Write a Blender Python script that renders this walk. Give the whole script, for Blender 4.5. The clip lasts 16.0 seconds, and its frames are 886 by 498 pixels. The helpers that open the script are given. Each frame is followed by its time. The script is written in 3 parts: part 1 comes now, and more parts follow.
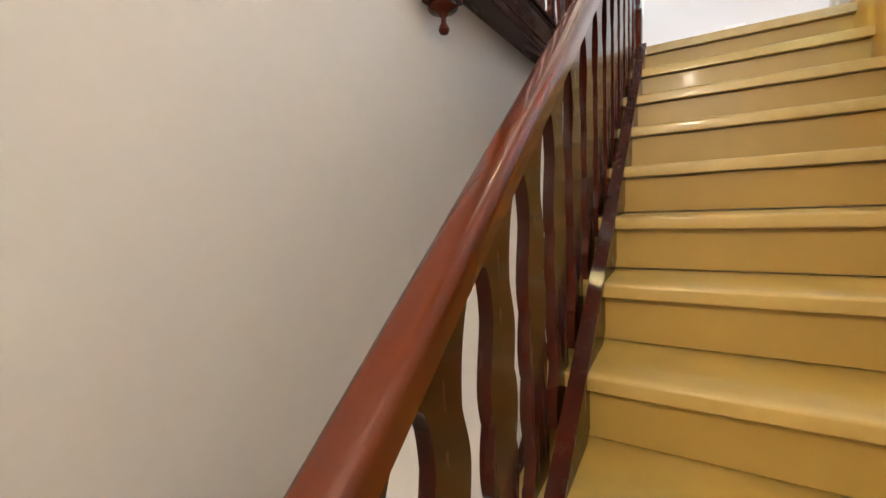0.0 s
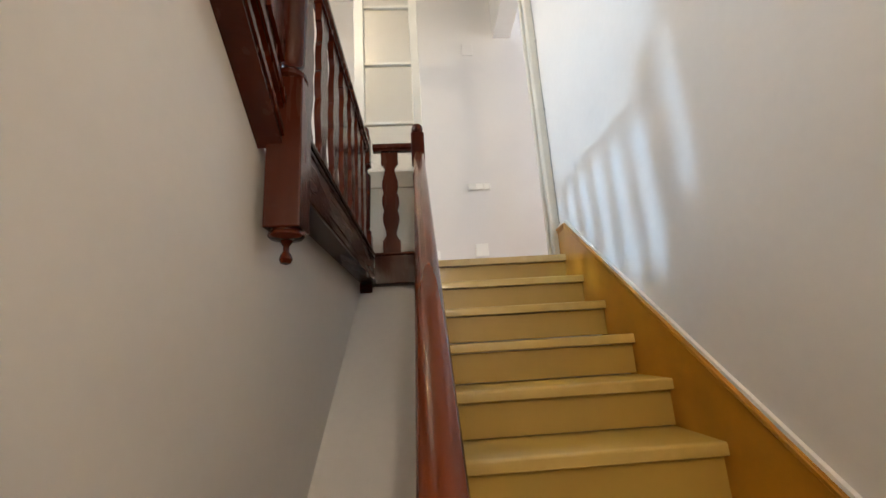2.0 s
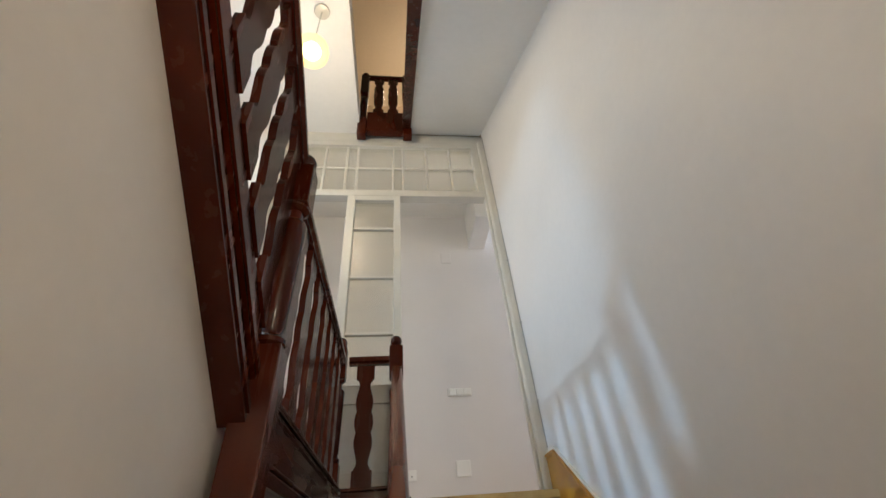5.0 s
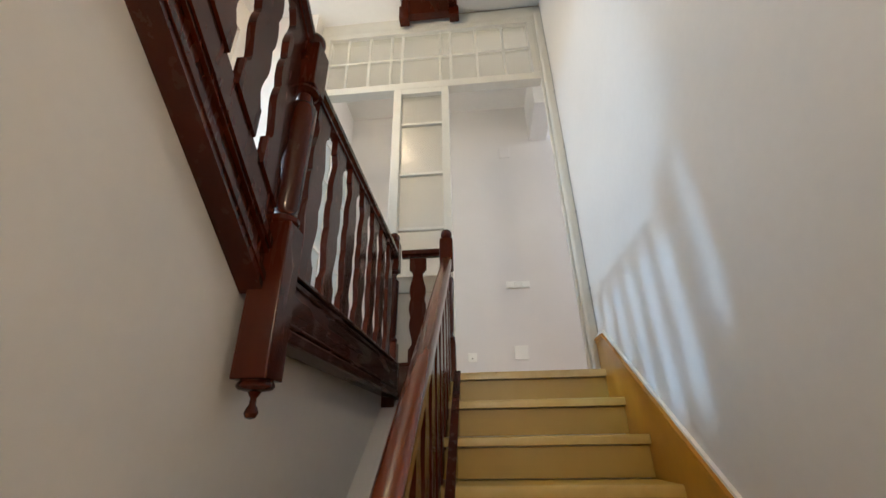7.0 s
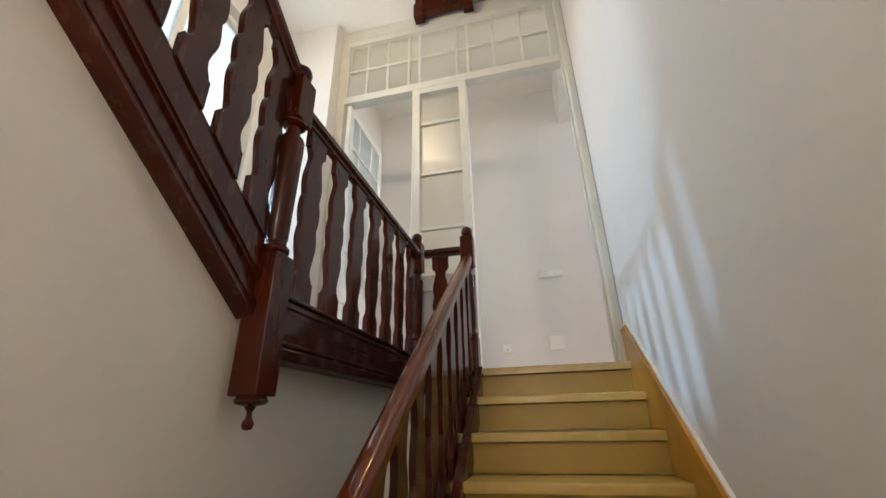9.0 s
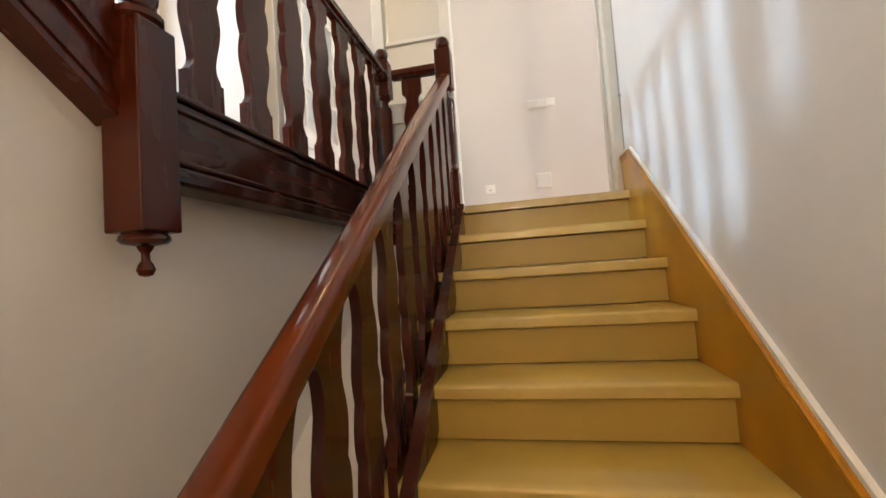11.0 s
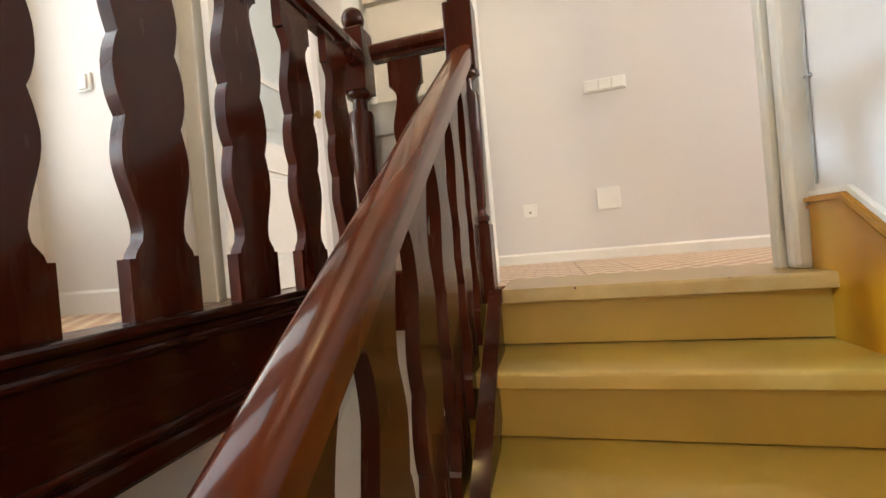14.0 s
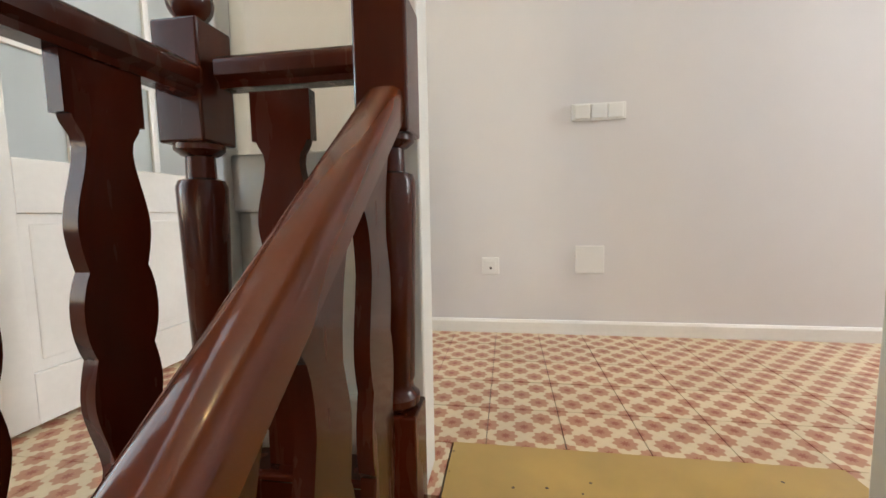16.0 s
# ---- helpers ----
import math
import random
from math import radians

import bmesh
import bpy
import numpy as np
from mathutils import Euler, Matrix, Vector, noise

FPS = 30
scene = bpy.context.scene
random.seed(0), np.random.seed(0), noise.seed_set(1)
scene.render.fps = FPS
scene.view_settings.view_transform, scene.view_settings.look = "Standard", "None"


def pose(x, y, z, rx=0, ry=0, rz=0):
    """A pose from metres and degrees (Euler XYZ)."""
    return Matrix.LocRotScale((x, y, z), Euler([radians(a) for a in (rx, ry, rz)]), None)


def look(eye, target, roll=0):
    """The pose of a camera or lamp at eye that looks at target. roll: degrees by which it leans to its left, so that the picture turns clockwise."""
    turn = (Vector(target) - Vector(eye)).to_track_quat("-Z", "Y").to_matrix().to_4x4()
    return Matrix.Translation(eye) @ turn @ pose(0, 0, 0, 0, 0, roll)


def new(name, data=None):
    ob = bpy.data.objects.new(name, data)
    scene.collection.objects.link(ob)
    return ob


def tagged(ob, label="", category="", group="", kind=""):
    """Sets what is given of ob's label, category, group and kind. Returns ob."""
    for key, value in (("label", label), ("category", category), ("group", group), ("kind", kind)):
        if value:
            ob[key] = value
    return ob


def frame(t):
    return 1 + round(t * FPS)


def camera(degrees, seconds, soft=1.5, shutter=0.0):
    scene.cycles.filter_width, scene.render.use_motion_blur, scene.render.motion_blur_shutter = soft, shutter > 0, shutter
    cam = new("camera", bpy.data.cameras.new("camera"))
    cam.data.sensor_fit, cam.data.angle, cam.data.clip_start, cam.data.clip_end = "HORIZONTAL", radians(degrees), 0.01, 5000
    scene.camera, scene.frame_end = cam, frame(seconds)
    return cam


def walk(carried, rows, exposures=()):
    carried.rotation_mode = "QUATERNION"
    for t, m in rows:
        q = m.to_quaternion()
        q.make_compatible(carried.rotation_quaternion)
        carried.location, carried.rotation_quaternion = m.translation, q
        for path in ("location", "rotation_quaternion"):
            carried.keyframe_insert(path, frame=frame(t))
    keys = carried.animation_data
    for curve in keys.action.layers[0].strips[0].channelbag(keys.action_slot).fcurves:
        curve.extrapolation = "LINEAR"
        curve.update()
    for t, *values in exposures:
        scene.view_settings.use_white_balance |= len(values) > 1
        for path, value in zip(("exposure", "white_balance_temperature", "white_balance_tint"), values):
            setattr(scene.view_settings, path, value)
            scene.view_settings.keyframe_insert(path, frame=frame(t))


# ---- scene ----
cam = camera(95.0, 16.0)
PATH = [
    (0, (0.313, -2.706, -0.817), (-0.706, -1.001, -1.048), -3.0),
    (0.5, (0.232, -2.603, -0.751), (-0.272, -0.686, -1.012), -2.9),
    (1, (0.076, -2.597, -0.738), (-0.06, -0.609, -0.912), -3.0),
    (1.5, (0.048, -2.598, -0.682), (0.088, -0.601, -0.578), -2.9),
    (2, (0.031, -2.606, -0.541), (0.135, -0.663, -0.081), -3.5),
    (2.5, (0.027, -2.621, -0.504), (0.169, -0.788, 0.281), -3.3),
    (3, (0.03, -2.648, -0.412), (0.239, -0.951, 0.626), -4.3),
    (3.5, (0.031, -2.677, -0.339), (0.284, -1.122, 0.894), -5.8),
    (6, (0.042, -2.675, -0.307), (0.188, -1.09, 0.904), -3.4),
    (6.5, (0.052, -2.643, -0.33), (0.087, -0.901, 0.652), -1.7),
    (7, (0.24, -2.585, -0.372), (0.087, -0.783, 0.48), -1.0),
    (7.5, (0.44, -2.564, -0.348), (0.137, -0.759, 0.459), -0.9),
    (8, (0.494, -2.622, -0.319), (0.118, -0.846, 0.52), -0.9),
    (8.5, (0.5, -2.642, -0.311), (0.09, -0.878, 0.538), -0.7),
    (9, (0.498, -2.635, -0.313), (0.075, -0.847, 0.477), -1.3),
    (9.5, (0.494, -2.615, -0.338), (0.061, -0.775, 0.315), -2.4),
    (10, (0.481, -2.549, -0.461), (0.033, -0.639, -0.072), -3.5),
    (12.5, (0.388, -1.727, -0.104), (0.093, 0.251, -0.091), -3.1),
    (13, (0.45, -1.589, -0.064), (0.131, 0.385, -0.053), -3.2),
    (13.5, (0.424, -1.443, 0.089), (-0.021, 0.506, 0.087), -4.3),
    (14, (0.271, -1.275, 0.153), (-0.238, 0.659, 0.144), -5.0),
    (14.5, (0.25, -1.088, 0.295), (-0.011, 0.895, 0.279), -2.8),
    (15, (0.286, -0.901, 0.411), (0.103, 1.09, 0.358), -2.0),
    (15.5, (0.241, -0.762, 0.487), (0.052, 1.226, 0.387), -2.3),
    (16, (0.253, -0.646, 0.592), (-0.062, 1.32, 0.412), -1.0),
]
EXPOSURES = [
    (0.0, 0.78, 5850, 9), (0.5, 0.72, 6050, 9), (1.0, 0.62, 6200, 9), (1.5, 0.45, 6250, 9), (2.0, 0.0, 6350, 10), (2.5, -0.3, 6350, 10), (3.5, -0.65, 6250, 9), (6.0, -0.6, 6250, 9), (7.0, -0.38, 6220, 9),
    (9.0, -0.38, 6260, 9), (9.5, -0.3, 6350, 9), (10.0, -0.1, 6550, 11), (12.5, 0.22, 7650, 15), (13.0, 0.13, 7750, 15), (13.5, 0.08, 7650, 15), (14.0, 0.1, 7380, 13), (14.5, 0.1, 6750, 12), (15.0, 0.0, 6650, 10), (16.0, -0.1, 6500, 9),
]
walk(cam, [(t, look(eye, target, roll)) for t, eye, target, roll in PATH], EXPOSURES)


# ---- world and light ----
world = bpy.data.worlds.new("sky")
scene.world = world
world.use_nodes = True
wn = world.node_tree.nodes
sky = wn.new("ShaderNodeTexSky")
sky.sky_type, sky.sun_disc = "NISHITA", False
sky.sun_elevation, sky.sun_rotation = radians(15.4), radians(247)
world.node_tree.links.new(sky.outputs["Color"], wn["Background"].inputs["Color"])
wn["Background"].inputs["Strength"].default_value = 0.15


def area_lamp(name, eye, target, wide, high, watts, colour):
    d = bpy.data.lights.new(name, "AREA")
    d.shape, d.size, d.size_y, d.energy, d.color = "RECTANGLE", wide, high, watts, colour
    ob = new(name, d)
    ob.matrix_world = look(eye, target)
    return ob


def bulb(name, eye, watts, radius, colour):
    d = bpy.data.lights.new(name, "POINT")
    d.energy, d.shadow_soft_size, d.color = watts, radius, colour
    ob = new(name, d)
    ob.location = eye
    return ob


DAY = (0.74, 0.87, 1.0)
WARM = (1.0, 0.80, 0.55)
LAMP = (-0.599, -1.099, 2.86)
sun = bpy.data.lights.new("sun", "SUN")
sun.energy, sun.angle, sun.color = 2.7, radians(5.2), (0.42, 0.70, 1.0)
new("sun", sun).matrix_world = look((-5.34, -3.28, 2.40), (1.008, -0.96, 0.50))
area_lamp("daylight_gallery_window", (-1.86, -0.86, 1.75), (0, -0.86, 1.75), 1.4, 2.4, 30, DAY)
area_lamp("daylight_hall_window", (5.15, 0.78, 2.4), (0, 0.78, 2.35), 0.85, 1.8, 150, (0.93, 0.96, 1.0))
bulb("light_of_pendant", LAMP, 40, 0.08, WARM)
LOW_LAMP = (0.35, -4.2, 0.62)
bulb("light_of_lower_pendant", LOW_LAMP, 48, 0.06, (1.0, 0.83, 0.63))
bulb("light_upstairs", (0.5, 1.1, 5.8), 60, 0.1, WARM)


# ---- materials ----
def mat(name, colour, rough=0.5, metal=0.0, vary=0.12, scale=3.0, grain=60.0, bump=0.15, coat=0.0, stretch=(1, 1, 1), second=None, fineness=0.4, spec=0.5):
    m = bpy.data.materials.new(name)
    m.use_nodes = True
    nt = m.node_tree
    n, l = nt.nodes, nt.links
    b = n["Principled BSDF"]
    b.inputs["Metallic"].default_value = metal
    b.inputs["Coat Weight"].default_value = coat
    b.inputs["Specular IOR Level"].default_value = spec
    b.inputs["Coat Roughness"].default_value = 0.08
    co = n.new("ShaderNodeTexCoord")
    mp = n.new("ShaderNodeMapping")
    mp.inputs["Scale"].default_value = stretch
    l.new(co.outputs["Object"], mp.inputs["Vector"])
    big = n.new("ShaderNodeTexNoise")
    big.inputs["Scale"].default_value, big.inputs["Detail"].default_value = scale, 5
    fine = n.new("ShaderNodeTexNoise")
    fine.inputs["Scale"].default_value, fine.inputs["Detail"].default_value = grain, 4
    l.new(mp.outputs["Vector"], big.inputs["Vector"])
    l.new(mp.outputs["Vector"], fine.inputs["Vector"])
    mixn = n.new("ShaderNodeMath")
    mixn.operation = "MULTIPLY_ADD"
    l.new(fine.outputs["Fac"], mixn.inputs[0])
    mixn.inputs[1].default_value = fineness
    l.new(big.outputs["Fac"], mixn.inputs[2])
    ramp = n.new("ShaderNodeValToRGB")
    dark = second or tuple(c * (1 - 2 * vary) for c in colour)
    light = tuple(min(1, c * (1 + vary)) for c in colour)
    ramp.color_ramp.elements[0].position, ramp.color_ramp.elements[1].position = 0.4, 0.95
    ramp.color_ramp.elements[0].color, ramp.color_ramp.elements[1].color = (*dark, 1), (*light, 1)
    l.new(mixn.outputs[0], ramp.inputs["Fac"])
    l.new(ramp.outputs["Color"], b.inputs["Base Color"])
    rr = n.new("ShaderNodeMapRange")
    rr.inputs["To Min"].default_value, rr.inputs["To Max"].default_value = max(0.02, rough - 0.04), min(1, rough + 0.05)
    l.new(fine.outputs["Fac"], rr.inputs["Value"])
    l.new(rr.outputs["Result"], b.inputs["Roughness"])
    bp = n.new("ShaderNodeBump")
    bp.inputs["Strength"].default_value, bp.inputs["Distance"].default_value = bump, 0.004
    l.new(mixn.outputs[0], bp.inputs["Height"])
    l.new(bp.outputs["Normal"], b.inputs["Normal"])
    return m


PLASTER = mat("plaster_satin_white", (0.72, 0.69, 0.66), 0.48, vary=0.03, scale=1.6, grain=26, bump=0.22)
HALLWALL = mat("hall_wall_lilac_satin", (0.72, 0.705, 0.705), 0.33, vary=0.025, scale=1.6, grain=14, bump=0.03, fineness=0.1)
CEIL = mat("ceiling_white", (0.80, 0.79, 0.77), 0.7, vary=0.03, scale=1.2, grain=20, bump=0.1)
CREAM = mat("cream_gloss_paint", (0.61, 0.595, 0.54), 0.35, vary=0.05, scale=4, grain=50, bump=0.1)
WHITE = mat("white_gloss_paint", (0.80, 0.79, 0.75), 0.35, vary=0.04, scale=4, grain=50, bump=0.08)
WOOD = mat("mahogany_varnish", (0.062, 0.0094, 0.0029), 0.26, vary=0.25, scale=5, grain=30, bump=0.02, coat=0.30, stretch=(1, 1, 0.15), fineness=0.2, spec=0.12)
WOOD_LONG = mat("mahogany_varnish_lengthwise", (0.044, 0.0068, 0.0023), 0.26, vary=0.25, scale=5, grain=30, bump=0.02, coat=0.30, stretch=(1, 0.15, 1), fineness=0.2, spec=0.12)
RAILWOOD = mat("mahogany_rail_varnish", (0.115, 0.0220, 0.0050), 0.24, vary=0.2, scale=6, grain=40, bump=0.02, coat=0.55, stretch=(1, 0.12, 0.2), fineness=0.3, spec=0.12)


def worn_paint(name, colour, edge, worn, specks):
    """Glossy floor paint, rubbed lighter along the nosing at the object's y = edge, with dark chips."""
    m = mat(name, colour, 0.32, vary=0.11, scale=3, grain=30, bump=0.06, coat=0.3, fineness=0.12)
    n, l = m.node_tree.nodes, m.node_tree.links
    b = n["Principled BSDF"]
    base = b.inputs["Base Color"].links[0].from_socket
    co = n.new("ShaderNodeTexCoord")
    sep = n.new("ShaderNodeSeparateXYZ")
    l.new(co.outputs["Object"], sep.inputs[0])
    rub = n.new("ShaderNodeTexNoise")
    rub.inputs["Scale"].default_value, rub.inputs["Detail"].default_value = 14, 6
    l.new(co.outputs["Object"], rub.inputs["Vector"])
    near = n.new("ShaderNodeMapRange")
    near.inputs["From Min"].default_value, near.inputs["From Max"].default_value = edge + 0.034, edge + 0.006
    l.new(sep.outputs["Y"], near.inputs["Value"])
    fac = n.new("ShaderNodeMath")
    fac.operation = "MULTIPLY"
    l.new(near.outputs["Result"], fac.inputs[0])
    l.new(rub.outputs["Fac"], fac.inputs[1])
    mix = n.new("ShaderNodeMixRGB")
    mix.inputs["Color2"].default_value = (*worn, 1)
    l.new(fac.outputs[0], mix.inputs["Fac"])
    l.new(base, mix.inputs["Color1"])
    vor = n.new("ShaderNodeTexVoronoi")
    vor.inputs["Scale"].default_value = 42
    l.new(co.outputs["Object"], vor.inputs["Vector"])
    dot = n.new("ShaderNodeMath")
    dot.operation = "LESS_THAN"
    dot.inputs[1].default_value = 0.16
    l.new(vor.outputs["Distance"], dot.inputs[0])
    cell = n.new("ShaderNodeSeparateColor")
    l.new(vor.outputs["Color"], cell.inputs["Color"])
    some = n.new("ShaderNodeMath")
    some.operation = "LESS_THAN"
    some.inputs[1].default_value = specks
    l.new(cell.outputs["Red"], some.inputs[0])
    both = n.new("ShaderNodeMath")
    both.operation = "MULTIPLY"
    l.new(dot.outputs[0], both.inputs[0])
    l.new(some.outputs[0], both.inputs[1])
    chip = n.new("ShaderNodeMixRGB")
    chip.inputs["Color2"].default_value = (0.09, 0.05, 0.02, 1)
    l.new(both.outputs[0], chip.inputs["Fac"])
    l.new(mix.outputs["Color"], chip.inputs["Color1"])
    l.new(chip.outputs["Color"], b.inputs["Base Color"])
    return m


TREAD = worn_paint("mustard_floor_paint", (0.50, 0.332, 0.062), -0.028, (0.60, 0.42, 0.13), 0.004)
LANDING = worn_paint("mustard_landing_paint", (0.49, 0.315, 0.082), 0.0, (0.58, 0.45, 0.22), 0.09)
RISER = mat("mustard_riser_paint", (0.46, 0.302, 0.062), 0.36, vary=0.05, scale=4, grain=18, bump=0.02, coat=0.05, fineness=0.08)
BAREWOOD = mat("bare_yellow_wood", (0.46, 0.31, 0.08), 0.45, vary=0.2, scale=20, grain=80, bump=0.05)
OCHRE = mat("ochre_skirting_varnish", (0.52, 0.225, 0.012), 0.32, vary=0.14, scale=4, grain=40, bump=0.04, coat=0.4, fineness=0.12)
GROUT = mat("grout_dark", (0.16, 0.12, 0.10), 0.8, vary=0.2)
PLASTIC = mat("white_plastic", (0.82, 0.82, 0.80), 0.35, vary=0.01, bump=0.02)
GAP_GREY = mat("grey_gap_line", (0.36, 0.36, 0.35), 0.5, vary=0.08)
DARK = mat("dark_hole", (0.03, 0.03, 0.03), 0.6, vary=0.1)
METAL = mat("brushed_nickel", (0.55, 0.54, 0.52), 0.3, metal=1.0, vary=0.05, bump=0.03)
BRASS = mat("dull_brass", (0.55, 0.42, 0.18), 0.35, metal=1.0, vary=0.08, bump=0.03)
TAN = mat("upstairs_tan_plaster", (0.62, 0.52, 0.40), 0.6, vary=0.04, scale=1.5, grain=25)


def glass_mat(name, rough, tint, relief=0.0):
    m = bpy.data.materials.new(name)
    m.use_nodes = True
    n, l = m.node_tree.nodes, m.node_tree.links
    b = n["Principled BSDF"]
    b.inputs["Base Color"].default_value = (*tint, 1)
    b.inputs["Transmission Weight"].default_value = 1.0
    b.inputs["Roughness"].default_value = rough
    b.inputs["IOR"].default_value = 1.45
    if relief:
        tex = n.new("ShaderNodeTexNoise")
        tex.inputs["Scale"].default_value = 90
        bp = n.new("ShaderNodeBump")
        bp.inputs["Strength"].default_value, bp.inputs["Distance"].default_value = relief, 0.003
        l.new(tex.outputs["Fac"], bp.inputs["Height"])
        l.new(bp.outputs["Normal"], b.inputs["Normal"])
    return m


FROST = glass_mat("frosted_glass", 0.22, (1.0, 0.985, 0.91), 0.25)


def milky(m, share, colour):
    """Lets part of the light scatter in the textured face of the glass."""
    n, l = m.node_tree.nodes, m.node_tree.links
    glow, face, both, mix = n.new("ShaderNodeBsdfTranslucent"), n.new("ShaderNodeBsdfDiffuse"), n.new("ShaderNodeMixShader"), n.new("ShaderNodeMixShader")
    glow.inputs["Color"].default_value = (*colour, 1)
    face.inputs["Color"].default_value = (*colour, 1)
    both.inputs["Fac"].default_value, mix.inputs["Fac"].default_value = 0.12, share
    l.new(glow.outputs[0], both.inputs[1])
    l.new(face.outputs[0], both.inputs[2])
    l.new(n["Principled BSDF"].outputs[0], mix.inputs[1])
    l.new(both.outputs[0], mix.inputs[2])
    l.new(mix.outputs[0], n["Material Output"].inputs["Surface"])


milky(FROST, 0.14, (0.93, 0.90, 0.78))
DOORGLASS = glass_mat("door_glass_frosted", 0.30, (0.96, 0.985, 0.98), 0.25)
milky(DOORGLASS, 0.4, (0.70, 0.745, 0.745))
# Made-up pane that dims the sun above the gallery rail's shadow.
SUN_VEIL = bpy.data.materials.new("sun_dimming_pane")
SUN_VEIL.use_nodes = True
_n, _l = SUN_VEIL.node_tree.nodes, SUN_VEIL.node_tree.links
_clear, _veil, _mix = _n.new("ShaderNodeBsdfTransparent"), _n.new("ShaderNodeBsdfTranslucent"), _n.new("ShaderNodeMixShader")
_veil.inputs["Color"].default_value = (0.90, 0.94, 0.97, 1)
_mix.inputs["Fac"].default_value = 0.36
_l.new(_clear.outputs[0], _mix.inputs[1])
_l.new(_veil.outputs[0], _mix.inputs[2])
_l.new(_mix.outputs[0], _n["Material Output"].inputs["Surface"])


# ---- mesh helpers ----
def box(bm, x0, x1, y0, y1, z0, z1, bevel=0.0):
    r = bmesh.ops.create_cube(bm, size=1)
    vs = r["verts"]
    for v in vs:
        v.co = Vector(((x0 + x1) / 2 + v.co.x * (x1 - x0), (y0 + y1) / 2 + v.co.y * (y1 - y0), (z0 + z1) / 2 + v.co.z * (z1 - z0)))
    if bevel:
        es = list({e for v in vs for e in v.link_edges})
        bmesh.ops.bevel(bm, geom=es, offset=bevel, segments=2, affect="EDGES", profile=0.5)


def prism(bm, outline, axis, a, b):
    """A polygon extruded along an axis: outline in the other two coordinates, in xyz order."""
    def put(p, q):
        return {"x": (q, p[0], p[1]), "y": (p[0], q, p[1]), "z": (p[0], p[1], q)}[axis]
    low = [bm.verts.new(put(p, a)) for p in outline]
    top = [bm.verts.new(put(p, b)) for p in outline]
    n = len(outline)
    bm.faces.new(low)
    bm.faces.new(top[::-1])
    for i in range(n):
        bm.faces.new((low[i], top[i], top[(i + 1) % n], low[(i + 1) % n]))
    bmesh.ops.recalc_face_normals(bm, faces=bm.faces)


def lathe(bm, profile, segments=20):
    """A turned body round z: profile of (radius, z) from bottom to top."""
    rings = []
    for r, z in profile:
        rings.append([bm.verts.new((r * math.cos(2 * math.pi * i / segments), r * math.sin(2 * math.pi * i / segments), z)) for i in range(segments)])
    for low, top in zip(rings, rings[1:]):
        for i in range(segments):
            bm.faces.new((low[i], low[(i + 1) % segments], top[(i + 1) % segments], top[i]))
    bm.faces.new(rings[0][::-1])
    bm.faces.new(rings[-1])


def part(name, bm, material, parent=None, label="", smooth=None):
    me = bpy.data.meshes.new(name)
    bm.to_mesh(me)
    bm.free()
    me.materials.append(material)
    if smooth is not None:
        for p in me.polygons:
            p.use_smooth = True
        me.set_sharp_from_angle(angle=radians(smooth))
    ob = new(name, me)
    ob.parent = parent
    if label:
        tagged(ob, label)
    return ob


def thing(name, place, label, category, group=""):
    return tagged_at(new(name), place, label, category, group)


def tagged_at(ob, place, label, category, group):
    ob.location = place
    ob.empty_display_size = 0.1
    return tagged(ob, label, category, group)


def block(name, x0, x1, y0, y1, z0, z1, material, label, category, bevel=0.0):
    bm = bmesh.new()
    box(bm, x0, x1, y0, y1, z0, z1, bevel)
    return tagged(part(name, bm, material), label, category, kind="structure")


def slab(name, outline, axis, a, b, material, label, category):
    bm = bmesh.new()
    prism(bm, outline, axis, a, b)
    return tagged(part(name, bm, material), label, category, kind="structure")


# ---- plan ----
RISE, GOING, SLOPE = 0.18, 0.2444, 0.7366
STEPS = 14
XL, XW = 0.1145, 1.008        # stair between string and wall
XN = 0.038                    # stair newel and handrail
XG = -0.332                   # gallery balustrade
XF = -0.384                   # face of the wall under the gallery
YN, YS = 0.092, 0.207         # newels and glazed screen
YB = 1.332                    # back wall of the hall
CEILING, HALL = 3.58, 3.38
BOTTOM = -STEPS * RISE
YP = -1.582                   # hanging newel
UP = 0.73                     # slope of the flight above the gallery
XR = -1.90                    # outer wall of the gallery
YE = -4.7

# ---- structure ----
slab("wall_east", [(YE, BOTTOM - 0.2), (0.11, BOTTOM - 0.2), (0.11, 7.0), (YE, 7.0)], "x", XW, XW + 0.2, PLASTER, "satin white plaster wall beside the yellow stair", "wall")
slab("wall_under_gallery", [(YE, BOTTOM - 0.2), (0.05, BOTTOM - 0.2), (0.05, -0.112), (-1.54, -0.116), (-1.54, -0.02), (YE, -0.02 + (-1.54 - YE) * UP)], "x", XF - 0.12, XF, PLASTER, "plain beige plaster wall below the gallery and upper flight", "wall")
block("wall_below_landing", XF, XW, 0.12, 0.2, BOTTOM - 0.2, -0.172, PLASTER, "white plaster wall below the landing edge", "wall")
block("wall_south", XR, XW + 0.2, YE - 0.2, YE, BOTTOM - 0.2, 7.0, PLASTER, "plain plaster end wall of the stairwell", "wall")
block("floor_lower", XF - 0.12, XW, YE, 0.1, BOTTOM - 0.2, BOTTOM - 0.002, TREAD, "mustard painted lower landing floor", "floor")
block("floor_gallery_slab", XR - 0.2, XF - 0.002, YP + 0.052, 0.11, -0.13, -0.014, GROUT, "bed of the gallery's tiled floor", "floor")
block("floor_hall_slab", -1.25, 5.2, 0.11, YB, -0.16, -0.014, GROUT, "bed of the hall's tiled floor", "floor")
